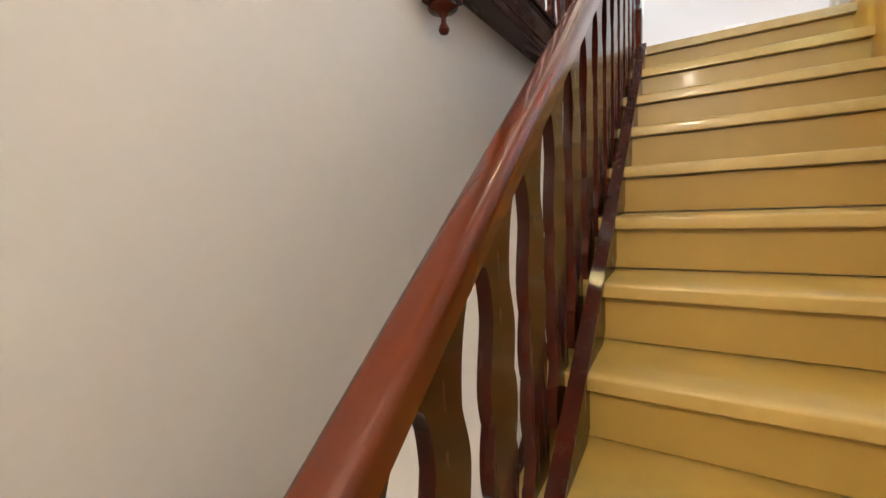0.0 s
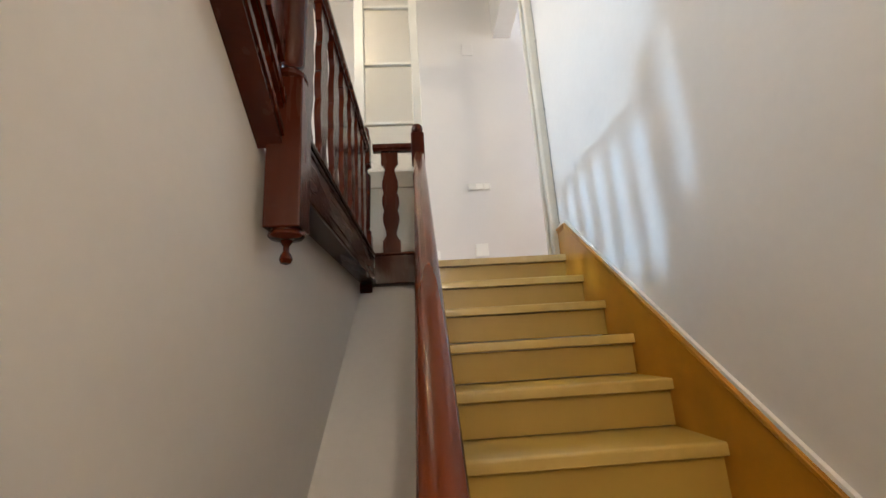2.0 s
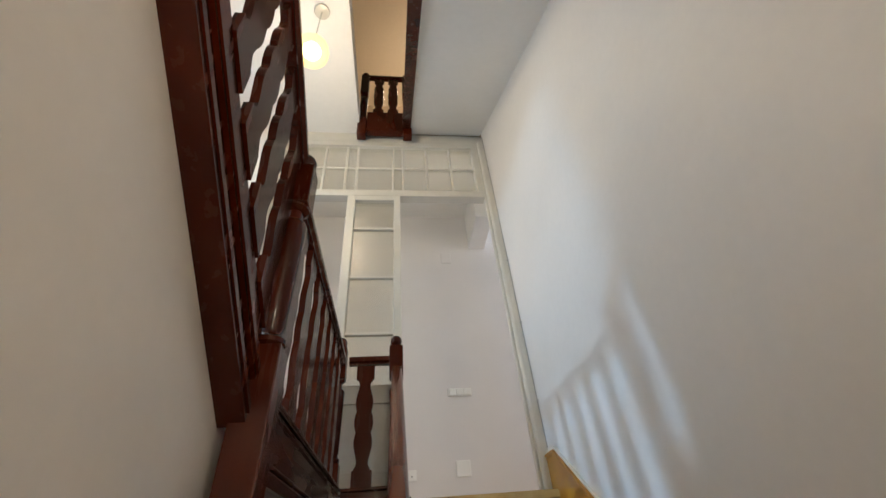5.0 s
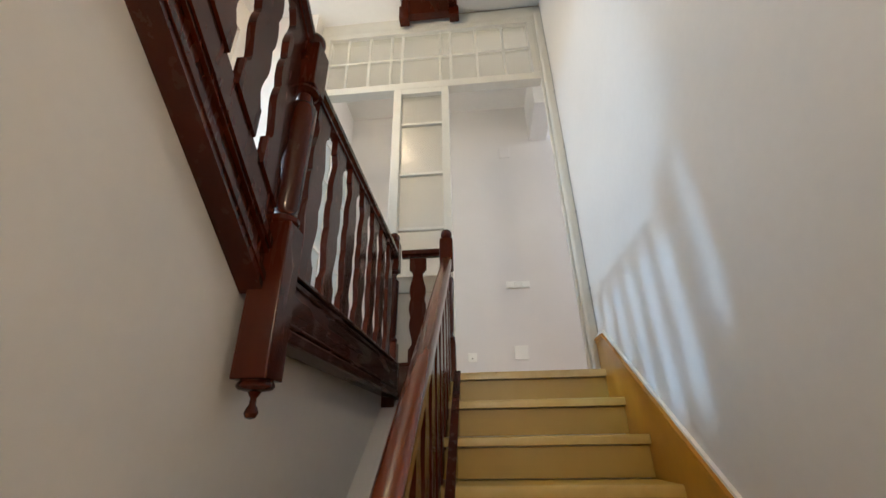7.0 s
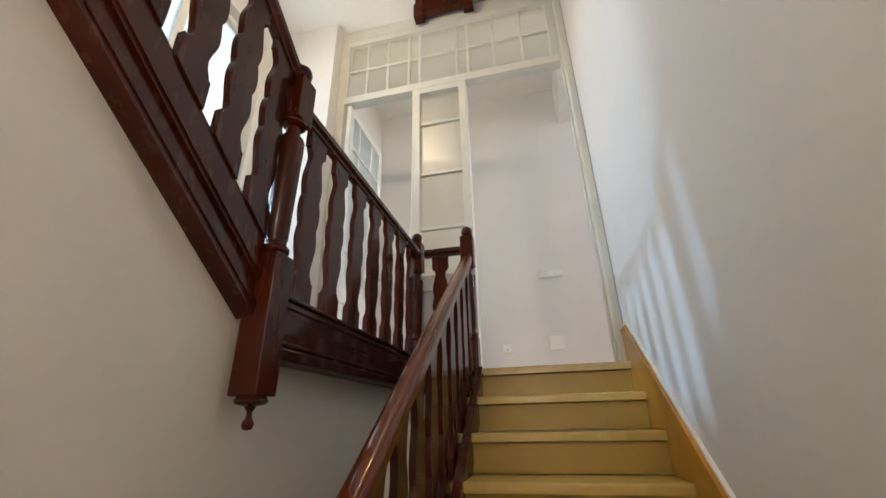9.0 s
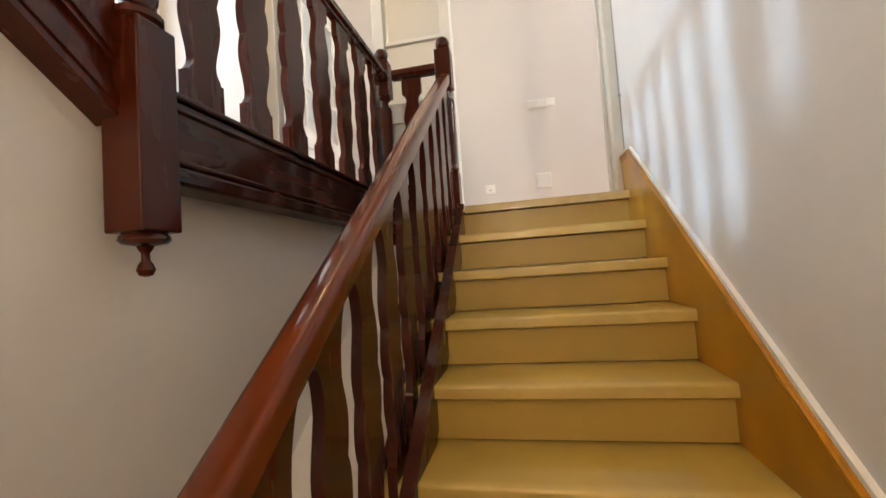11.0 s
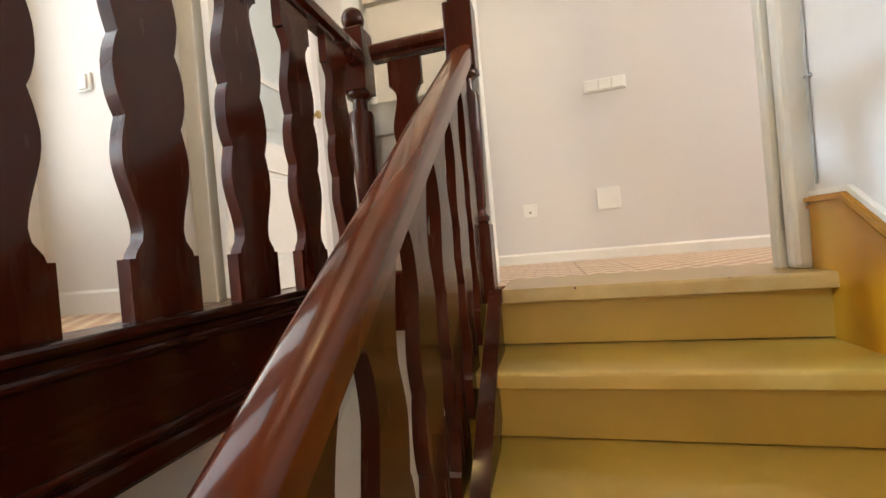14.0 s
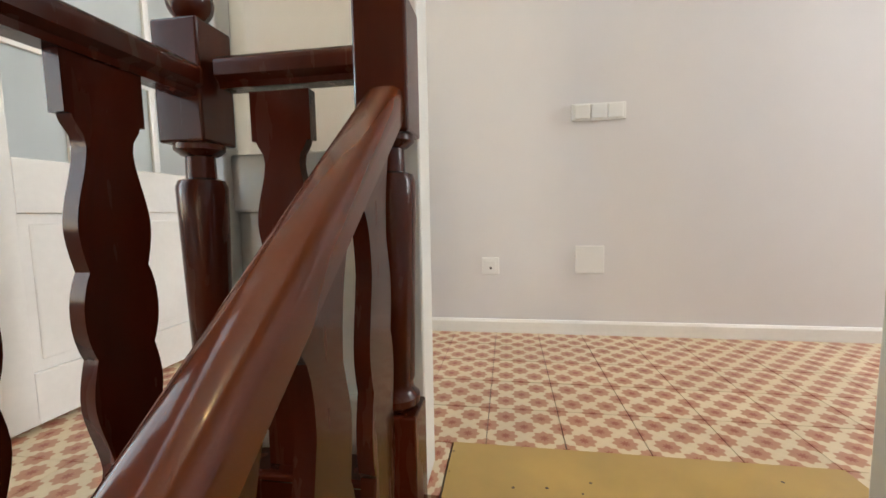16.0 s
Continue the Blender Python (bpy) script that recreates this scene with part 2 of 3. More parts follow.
block("wall_north", -1.25, 5.4, YB, YB + 0.15, -0.1, 3.6, HALLWALL, "pale lilac white hall wall with switches", "wall")
block("wall_hall_west", -1.35, -1.22, 0.25, YB, -0.1, 3.6, PLASTER, "white end wall of the hall behind the open door", "wall")
block("wall_hall_east", 5.2, 5.4, -0.1, YB, -0.1, 3.6, PLASTER, "white end wall of the hall", "wall")
block("wall_hall_south", XW + 0.2, 5.4, 0.0, 0.20, -0.1, 3.6, PLASTER, "white hall wall beside the stair opening", "wall")
block("wall_gallery_north", XR - 0.2, -1.21, 0.02, 0.25, -0.1, CEILING, PLASTER, "white gallery wall with a light switch", "wall")
block("ceiling_hall", -1.35, 5.4, 0.25, YB + 0.1, HALL, HALL + 0.2, CEIL, "warm white ceiling of the hall", "ceiling")
block("ceiling_gallery", XR - 0.2, -0.36, YP - 0.4, 0.17, CEILING, CEILING + 0.25, CEIL, "white ceiling above the gallery", "ceiling")
block("ceiling_top", XR - 0.2, 3, YE - 0.2, 2.2, 7.0, 7.2, TAN, "top ceiling of the stairwell", "ceiling")
block("wall_upstairs", XR, 1.2, 2.0, 2.2, CEILING, 7.0, TAN, "tan lit wall of the upper storey", "wall")
block("wall_upstairs_west", XR - 0.2, XR, -1.9, 2.2, CEILING + 0.25, 7.0, TAN, "tan wall of the upper storey", "wall")
block("wall_upstairs_east", XW, XW + 0.2, 0.11, 2.2, CEILING + 0.3, 7.0, TAN, "tan wall of the upper storey beside the stair", "wall")
block("floor_upstairs", -0.36, 1.2, 0.13, 2.0, CEILING + 0.06, CEILING + 0.3, TAN, "upper storey floor edge", "floor")
# Opening stretched to the south so the sun reaches the east wall.
WY0, WY1, WZ0, WZ1 = -2.5, -0.12, 0.48, 3.25


def wall_with_window():
    bm = bmesh.new()
    x0, x1 = XR - 0.2, XR
    box(bm, x0, x1, YE, WY0, BOTTOM, 7.0)
    box(bm, x0, x1, WY1, 0.25, BOTTOM, 7.0)
    box(bm, x0, x1, WY0, WY1, BOTTOM, WZ0)
    box(bm, x0, x1, WY0, WY1, WZ1, 7.0)
    return tagged(part("wall_west", bm, PLASTER), "plaster outer wall of the gallery with a daylit window", "wall", kind="structure")


wall_with_window()
slab("ceiling_soffit", [(0.17, 3.60), (0.17, 3.83), (-3.15, 1.9), (YE, 1.9), (YE, 1.6), (-3.1, 1.6)], "x", 0.20, XW, CEIL, "white sloping soffit below the upper flight", "ceiling")


slab("well_infill", [(0.12, -0.13), (-3.0, -0.19 - 3.0 * 0.72), (-3.0, -0.24 - 3.0 * 0.72), (0.12, -0.22)], "x", XF, -0.005, PLASTER, "glossy white sloping infill between stair string and wall", "wall")
block("ceiling_half_landing", -0.40, 0.199, YE, -3.25, 1.6, 1.89, CEIL, "white underside of the half landing", "ceiling")
# flight above the gallery, seen from below
slab("upper_flight_body", [(YP - 0.12, -0.13), (YP - 0.12, 0.1), (-4.2, 1.93), (YE, 1.93), (YE, 1.6), (-4.05, 1.6)], "x", XR, -0.41, PLASTER, "plastered body of the upper stair flight", "stairs")


# ---- the yellow staircase ----
def tread_mesh():
    bm = bmesh.new()
    o = [(0.268, 0.0), (0.268, -0.042), (-0.025, -0.042), (-0.028, -0.039), (-0.0285, -0.010), (-0.027, -0.004), (-0.022, 0.0)]
    prism(bm, o, "x", 0.0, XW - 0.012)
    return bm


def staircase():
    root = thing("staircase", (0, 0, 0), "steep wooden staircase painted worn mustard yellow between string and wall", "staircase")
    first = None
    for k in range(1, STEPS):
        if first is None:
            first = part("tread", tread_mesh(), TREAD, root, smooth=40)
            ob = first
        else:
            ob = new("tread", first.data)
            ob.parent = root
        ob.location = (0, 0.028 - GOING * k, -RISE * k)
    firstr = None
    for k in range(0, STEPS):
        if firstr is None:
            bm = bmesh.new()
            box(bm, 0.0, XW - 0.012, 0.004, 0.02, -RISE + 0.0045, -0.045)
            firstr = part("riser", bm, RISER, root)
            ob = firstr
        else:
            ob = new("riser", firstr.data)
            ob.parent = root
        ob.location = (0, 0.028 - GOING * k, -RISE * k)
    bm = bmesh.new()
    o = [(0.343, 0.002), (0.343, -0.042), (0.003, -0.042), (0.0, -0.039), (-0.0005, -0.009), (0.001, -0.003), (0.006, 0.002)]
    prism(bm, o, "x", XL, XW - 0.012)
    part("landing_board", bm, LANDING, root, "mustard painted landing board with worn edge", smooth=40)
    # wall string, ochre
    bm = bmesh.new()
    n = STEPS * GOING
    prism(bm, [(0.10, 0.205), (-0.04, 0.205), (-n, 0.205 + (0.04 - n) * SLOPE), (-n, -0.25 - n * SLOPE), (0.11, -0.17)], "x", XW - 0.022, XW - 0.001)
    part("wall_string", bm, OCHRE, root, "glossy ochre skirting board rising with the stair")
    bm = bmesh.new()
    for off, t, d in ((0.198, 0.012, 0.03), (0.176, 0.008, 0.026)):
        prism(bm, [(0.11, off + 0.004), (-0.04, off + 0.004), (-n, off + 0.004 + (0.04 - n) * SLOPE), (-n, off + 0.004 - t + (0.04 - n) * SLOPE), (-0.04, off + 0.004 - t), (0.11, off + 0.004 - t)], "x", XW - d, XW - 0.0015)
    part("string_moulding", bm, OCHRE, root)
    bm = bmesh.new()
    prism(bm, [(0.11, 0.222), (-0.04, 0.222), (-n, 0.222 + (0.04 - n) * SLOPE), (-n, 0.206 + (0.04 - n) * SLOPE), (-0.04, 0.206), (0.11, 0.206)], "x", XW - 0.016, XW - 0.001)
    part("string_fillet", bm, WHITE, root, "white painted fillet above the ochre skirting")
    # strings, mahogany
    bm = bmesh.new()
    prism(bm, [(-0.035, 0.02 - 0.035 * SLOPE), (-n, 0.02 - n * SLOPE), (-n, -0.20 - n * SLOPE), (-0.035, -0.18)], "x", XL - 0.028, XL - 0.002)
    part("inner_string", bm, WOOD, root, "thin mahogany stair string beside the treads")
    bm = bmesh.new()
    prism(bm, [(-0.035, 0.036 - 0.035 * SLOPE), (-n, 0.036 - n * SLOPE), (-n, 0.021 - n * SLOPE), (-0.035, 0.021 - 0.035 * SLOPE)], "x", XL - 0.036, XL + 0.004)
    part("string_cap", bm, WOOD, root)
    bm = bmesh.new()
    prism(bm, [(0.02, -0.02), (-n, -0.035 - n * SLOPE), (-n, -0.26 - n * SLOPE), (0.02, -0.24)], "x", -0.015, -0.001)
    prism(bm, [(0.02, -0.20), (-n, -0.215 - n * SLOPE), (-n, -0.25 - n * SLOPE), (0.02, -0.235)], "x", -0.024, -0.014)
    part("outer_string", bm, WOOD, root, "dark mahogany stair string facing the well")
    return root


staircase()


# ---- balustrades ----
def half_width(s):
    """Half width of a sawn baluster at the height s from 0 to 1, from foot to head."""
    s = min(s, 1 - s)
    if s < 0.125:
        return 0.0635
    if s < 0.415:
        u = (s - 0.125) / 0.29
        def ease(a, b, v):
            v = max(0.0, min(1.0, v))
            return a + (b - a) * v * v * (3 - 2 * v)
        if u < 0.16:
            return ease(0.054, 0.037, u / 0.16)
        if u < 0.72:
            return ease(0.037, 0.060, (u - 0.16) / 0.56)
        return 0.060 - 0.011 * ((u - 0.72) / 0.28) ** 1.6
    u = (s - 0.415) / 0.085
    return 0.049 + 0.0135 * math.sin(math.pi * 0.5 * min(1, u * 1.05)) ** 0.8


def baluster_mesh(low, top, shear=0.0, thick=0.025, wide=0.95, flare=False):
    """A flat sawn board in the yz plane, foot at low and head at top; shear raises it along +y."""
    bm = bmesh.new()
    steps = 44
    ss = sorted({i / steps for i in range(steps + 1)} | {0.1249, 0.1251, 0.415, 0.585, 0.8749, 0.8751})
    pts = []
    for s in ss:
        w = half_width(s) * wide
        if flare and s > 0.80:
            u = min(1.0, (s - 0.80) / 0.17)
            w = 0.037 + 0.055 * (1 - math.sqrt(1 - u * u))
        pts.append((w, low + s * (top - low)))
    rows = []
    for w, z in pts:
        row = []
        for y, x in ((-w, -thick / 2), (w, -thick / 2), (w, thick / 2), (-w, thick / 2)):
            row.append(bm.verts.new((x, y, z + shear * y)))
        rows.append(row)
    for a, b in zip(rows, rows[1:]):
        for i in range(4):
            bm.faces.new((a[i], a[(i + 1) % 4], b[(i + 1) % 4], b[i]))
    bm.faces.new(rows[0][::-1])
    bm.faces.new(rows[-1])
    bmesh.ops.recalc_face_normals(bm, faces=bm.faces)
    return bm


def rail_mesh(length, wide=0.066, high=0.062):
    """A moulded handrail along +y, its rounded top at z 0."""
    bm = bmesh.new()
    w = wide / 2
    o = [(-w * 0.55, -high), (w * 0.55, -high), (w * 0.6, -high * 0.82), (w, -high * 0.66), (w, -high * 0.34)]
    for i in range(1, 12):
        a = math.pi * i / 12
        c, q = math.cos(a), math.sin(a)
        o.append((w * math.copysign(abs(c) ** 0.62, c), -high * 0.30 + high * 0.30 * q ** 0.85))
    o += [(-w, -high * 0.34), (-w, -high * 0.66), (-w * 0.6, -high * 0.82)]
    prism(bm, o, "y", 0, length)
    return bm


def newel(root, x, y, low, cap, hanging=False):
    """A newel post with square blocks, a turned shaft and a ball."""
    e = new("newel_post")
    e.parent, e.location = root, (x, y, 0)
    s = 0.046 if hanging else 0.048
    b0 = 0.196 if hanging else 0.218
    bm = bmesh.new()
    box(bm, -s, s, -s, s, low, b0, 0.004)
    part("lower_block", bm, WOOD, e)
    bm = bmesh.new()
    h = 0.732 - b0
    lathe(bm, [(0.036, b0), (0.046, b0 + 0.012), (0.046, b0 + 0.025), (0.036, b0 + 0.035), (0.033, b0 + 0.05), (0.037, b0 + 0.06), (0.046, b0 + h * 0.75), (0.047, b0 + h * 0.84), (0.042, b0 + h * 0.865),
               (0.028, b0 + h * 0.875), (0.027, b0 + h * 0.955), (0.034, b0 + h * 0.96), (0.046, b0 + h * 0.98), (0.046, 0.732)], 24)
    part("turned_shaft", bm, WOOD, e, smooth=35)
    bm = bmesh.new()
    box(bm, -s, s, -s, s, 0.732, cap - 0.088, 0.005)
    part("upper_block", bm, WOOD, e)
    bm = bmesh.new()
    c, r = cap - 0.042, 0.042
    lathe(bm, [(0.026, cap - 0.086), (0.026, c - r * 0.85)] + [(r * math.cos(a), c + r * math.sin(a)) for a in [radians(q) for q in range(-55, 90, 12)]] + [(0.003, cap)], 22)
    part("ball_finial", bm, WOOD, e, smooth=60)
    if hanging:
        bm = bmesh.new()
        lathe(bm, [(0.003, low - 0.088), (0.012, low - 0.085), (0.017, low - 0.074), (0.013, low - 0.062), (0.008, low - 0.055), (0.0075, low - 0.040), (0.012, low - 0.034), (0.016, low - 0.026), (0.040, low - 0.021), (0.046, low - 0.014), (0.044, low - 0.006), (0.040, low - 0.003), (0.040, low)], 20)
        part("drop_finial", bm, WOOD, e, smooth=40)
    return e


RAILTOP, RAILSLOPE = 0.776, 0.734


def stair_balustrade():
    root = thing("stair_balustrade", (0, 0, 0), "polished mahogany handrail and sawn balusters along the yellow stair", "balustrade")
    newel(root, XN, YN, -0.25, 1.05)
    run = 3.3
    rail = part("handrail", rail_mesh((run + 0.05) / math.cos(math.atan(RAILSLOPE)), 0.071, 0.072), RAILWOOD, root, "polished red mahogany handrail", smooth=35)
    rail.matrix_local = pose(XN + 0.005, -run, RAILTOP - run * RAILSLOPE, math.degrees(math.atan(RAILSLOPE)), 0, 0)
    bm = bmesh.new()
    end = (run + 0.05) / math.cos(math.atan(RAILSLOPE))
    box(bm, -0.018, 0.010, end - 0.062, end - 0.008, -0.006, 0.0014, 0.001)
    part("worn_patch", bm, BAREWOOD, root, "varnish worn to yellow wood at the rail's end").matrix_local = rail.matrix_local.copy()
    first = None
    for k in range(17):
        y = -0.05 - 0.1865 * k
        if first is None:
            first = part("baluster", baluster_mesh(-0.06, RAILTOP - 0.05, SLOPE, wide=0.93, flare=True), WOOD, root, smooth=34)
            ob = first
        else:
            ob = new("baluster", first.data)
            ob.parent = root
        ob.location = (XN + 0.008, y, y * SLOPE)
    return root


def gallery_balustrade():
    root = thing("gallery_balustrade", (0, 0, 0), "dark mahogany gallery railing with sawn balusters and hanging newel", "balustrade")
    newel(root, XG - 0.02, YN, -0.21, 1.045)
    newel(root, XG + 0.017, YP, -0.232, 1.02, True)
    rail = part("handrail", rail_mesh(YN - YP - 0.083, 0.066, 0.06), WOOD, root, smooth=35)
    rail.location = (XG, YP + 0.038, 0.873)
    cross = part("handrail", rail_mesh(XN - XG - 0.092, 0.066, 0.06), WOOD, root, smooth=35)
    cross.matrix_local = pose(XN - 0.046, YN, 0.893, 0, 0, 90)
    bm = bmesh.new()
    box(bm, XG - 0.038, XG + 0.042, YP + 0.040, YN - 0.046, -0.118, 0.064, 0.003)
    part("gallery_string", bm, WOOD_LONG, root, "dark mahogany fascia below the balusters")
    for name, out, z0, z1, bev in (("string_cap", 0.052, 0.065, 0.083, 0.006), ("bead", 0.048, 0.036, 0.052, 0.006), ("bead", 0.049, -0.082, -0.066, 0.006), ("base_moulding", 0.054, -0.126, -0.086, 0.008)):
        bm = bmesh.new()
        box(bm, XG - 0.041, XG + out, YP + 0.040, YN - 0.046, z0, z1, bev)
        part(name, bm, WOOD_LONG, root)
    bm = bmesh.new()
    box(bm, XG + 0.046, XN - 0.046, YN - 0.035, YN + 0.035, -0.125, 0.064, 0.003)
    box(bm, XG + 0.046, XN - 0.046, YN - 0.045, YN + 0.045, 0.065, 0.084, 0.006)
    part("end_string", bm, WOOD, root)
    first = part("baluster", baluster_mesh(0.083, 0.825), WOOD, root, smooth=34)
    first.location = (XG, -0.125, 0)
    for k in range(1, 7):
        ob = new("baluster", first.data)
        ob.parent, ob.location = root, (XG, -0.125 - 0.2116 * k, 0)
    ob = new("baluster", first.data)
    ob.parent, ob.matrix_local = root, pose(-0.17, YN, 0, 0, 0, 90)
    return root


def upper_balustrade():
    root = thing("upper_stair_balustrade", (XG, YP, 0), "dark mahogany string, balusters and rail of the upper flight", "balustrade")
    run = 2.4
    bm = bmesh.new()
    def band(lo, hi, x0, x1):
        prism(bm, [(-0.036, lo + 0.036 * UP), (-run, lo + run * UP), (-run, hi + run * UP), (-0.036, hi + 0.036 * UP)], "x", x0, x1)
    band(-0.018, 0.20, -0.052, 0.004)
    band(0.199, 0.216, -0.05, 0.003)
    part("string_board", bm, WOOD, root, "deep mahogany stair string board")
    bm = bmesh.new()
    band(-0.040, -0.019, -0.052, 0.014)
    band(-0.019, 0.002, 0.004, 0.019)
    band(0.002, 0.012, 0.004, 0.012)
    band(0.062, 0.076, 0.004, 0.016)
    band(0.076, 0.100, 0.004, 0.022)
    band(0.100, 0.112, 0.004, 0.012)
    part("string_moulding", bm, WOOD, root)
    rail = part("handrail", rail_mesh(run / math.cos(math.atan(UP)), 0.066, 0.06), WOOD, root, smooth=35)
    rail.matrix_local = pose(0, -0.0, 0.985, -math.degrees(math.atan(UP)), 0, 0) @ pose(0, -run / math.cos(math.atan(UP)), 0)
    first = None
    for k in range(14):
        y = -0.098 - 0.163 * k
        if first is None:
            first = part("baluster", baluster_mesh(0.21, 0.94, -UP, wide=0.86), WOOD, root, smooth=34)
            ob = first
        else:
            ob = new("baluster", first.data)
            ob.parent = root
        ob.location = (0, y, -y * UP)
    return root


def top_balustrade():
    root = thing("top_storey_balustrade", (0, 0, 3.46), "short dark mahogany railing at the upper storey's edge", "balustrade")
    for x in (XG, 0.165):
        e = newel(root, x, 0.07, -0.06, 1.22)
    bm = bmesh.new()
    box(bm, XG + 0.05, 0.115, 0.03, 0.11, 0.0, 0.34, 0.003)
    part("end_string", bm, WOOD, root)
    rail = part("handrail", rail_mesh(0.40, 0.066, 0.06), WOOD, root, smooth=35)
    rail.matrix_local = pose(0.118, 0.07, 1.16, 0, 0, 90)
    first = part("baluster", baluster_mesh(0.34, 1.11), WOOD, root, smooth=34)
    first.matrix_local = pose(-0.163, 0.07, 0, 0, 0, 90)
    ob = new("baluster", first.data)
    ob.parent, ob.matrix_local = root, pose(0.005, 0.07, 0, 0, 0, 90)
    bm = bmesh.new()
    run = 2.9
    prism(bm, [(0.02, 0.05), (-run, 0.05 - run * 0.64), (-run, 0.40 - run * 0.64), (0.02, 0.40)], "x", 0.13, 0.199)
    prism(bm, [(0.02, 0.03), (-run, 0.03 - run * 0.64), (-run, 0.08 - run * 0.64), (0.02, 0.08)], "x", 0.11, 0.199)
    part("flight_string", bm, WOOD, root, "mahogany string of the topmost flight")
    return root


stair_balustrade()
gallery_balustrade()
upper_balustrade()
top_balustrade()


# ---- glazed screen ----
def pane(root, x0, x1, z0, z1, y=YS):
    bm = bmesh.new()
    box(bm, x0, x1, y - 0.002, y + 0.002, z0, z1)
    ob = part("pane", bm, FROST, root)
    ob.visible_shadow = False
    return ob


def screen():
    root = thing("glazed_screen", (0, 0, 0), "cream painted timber screen with frosted panes above two openings", "partition")
    y0, y1 = YS - 0.045, YS + 0.055
    def bar(name, x0, x1, z0, z1, a=y0, b=y1, bevel=0.005):
        bm = bmesh.new()
        box(bm, x0, x1, a, b, z0, z1, bevel)
        return part(name, bm, CREAM, root)
    bar("jamb", -1.21, -1.124, 0, 3.43)
    bar("jamb", 0.945, XW + 0.02, 0.0, 3.43, 0.108, 0.158, 0.016)
    bar("jamb", 0.931, XW + 0.02, 0.0, 3.43, 0.160, 0.202, 0.005)
    for z in (0.17, 1.25, 2.2):
        bm = bmesh.new()
        lathe(bm, [(0.006, z - 0.05), (0.007, z - 0.045), (0.007, z + 0.045), (0.006, z + 0.05)], 10)
        part("hinge", bm, CREAM, root, smooth=40).location = (0.937, 0.159, 0)
    bar("head", -1.21, XW + 0.02, 3.43, CEILING)
    bar("transom", -1.124, 0.931, 2.591, 2.673)
    for x0, x1 in ((-0.427, -0.352), (0.016, 0.08)):
        bar("post", x0, x1, 0, 2.591)
    bar("top_rail", -1.124, 0.931, 3.362, 3.43)
    bar("stile", -1.124, -1.11, 2.673, 3.362)
    bar("stile", 0.873, 0.931, 2.673, 3.362)
    xs = [-1.11, -0.920, -0.698, -0.476, -0.364, 0.008, 0.111, 0.363, 0.623, 0.873]
    for x in xs[1:-1]:
        bar("muntin", x - 0.012, x + 0.012, 2.673, 3.362, YS - 0.018, YS + 0.018, 0.004)
    bar("muntin", -1.11, 0.873, 3.013, 3.039, YS - 0.017, YS + 0.017, 0.004)
    for a, b in zip(xs, xs[1:]):
        pane(root, a + 0.012, b - 0.012, 2.673, 3.013)
        pane(root, a + 0.012, b - 0.012, 3.039, 3.362)
    zs = [0.715, 1.126, 1.647, 2.187, 2.54]
    bar("top_rail", -0.352, 0.016, 2.529, 2.591)
    for z in zs[1:-1]:
        bar("muntin", -0.352, 0.016, z - 0.012, z + 0.012, YS - 0.018, YS + 0.018, 0.004)
    for a, b in zip(zs, zs[1:]):
        pane(root, -0.352, 0.016, a + 0.012, b - 0.012)
    bar("lock_rail", -0.352, 0.016, 0.60, 0.727, YS - 0.025, YS + 0.025)
    bar("bottom_rail", -0.352, 0.016, 0.0, 0.18, YS - 0.025, YS + 0.025)
    bar("panel", -0.352, 0.016, 0.18, 0.60, YS - 0.01, YS + 0.01)
    return root


screen()


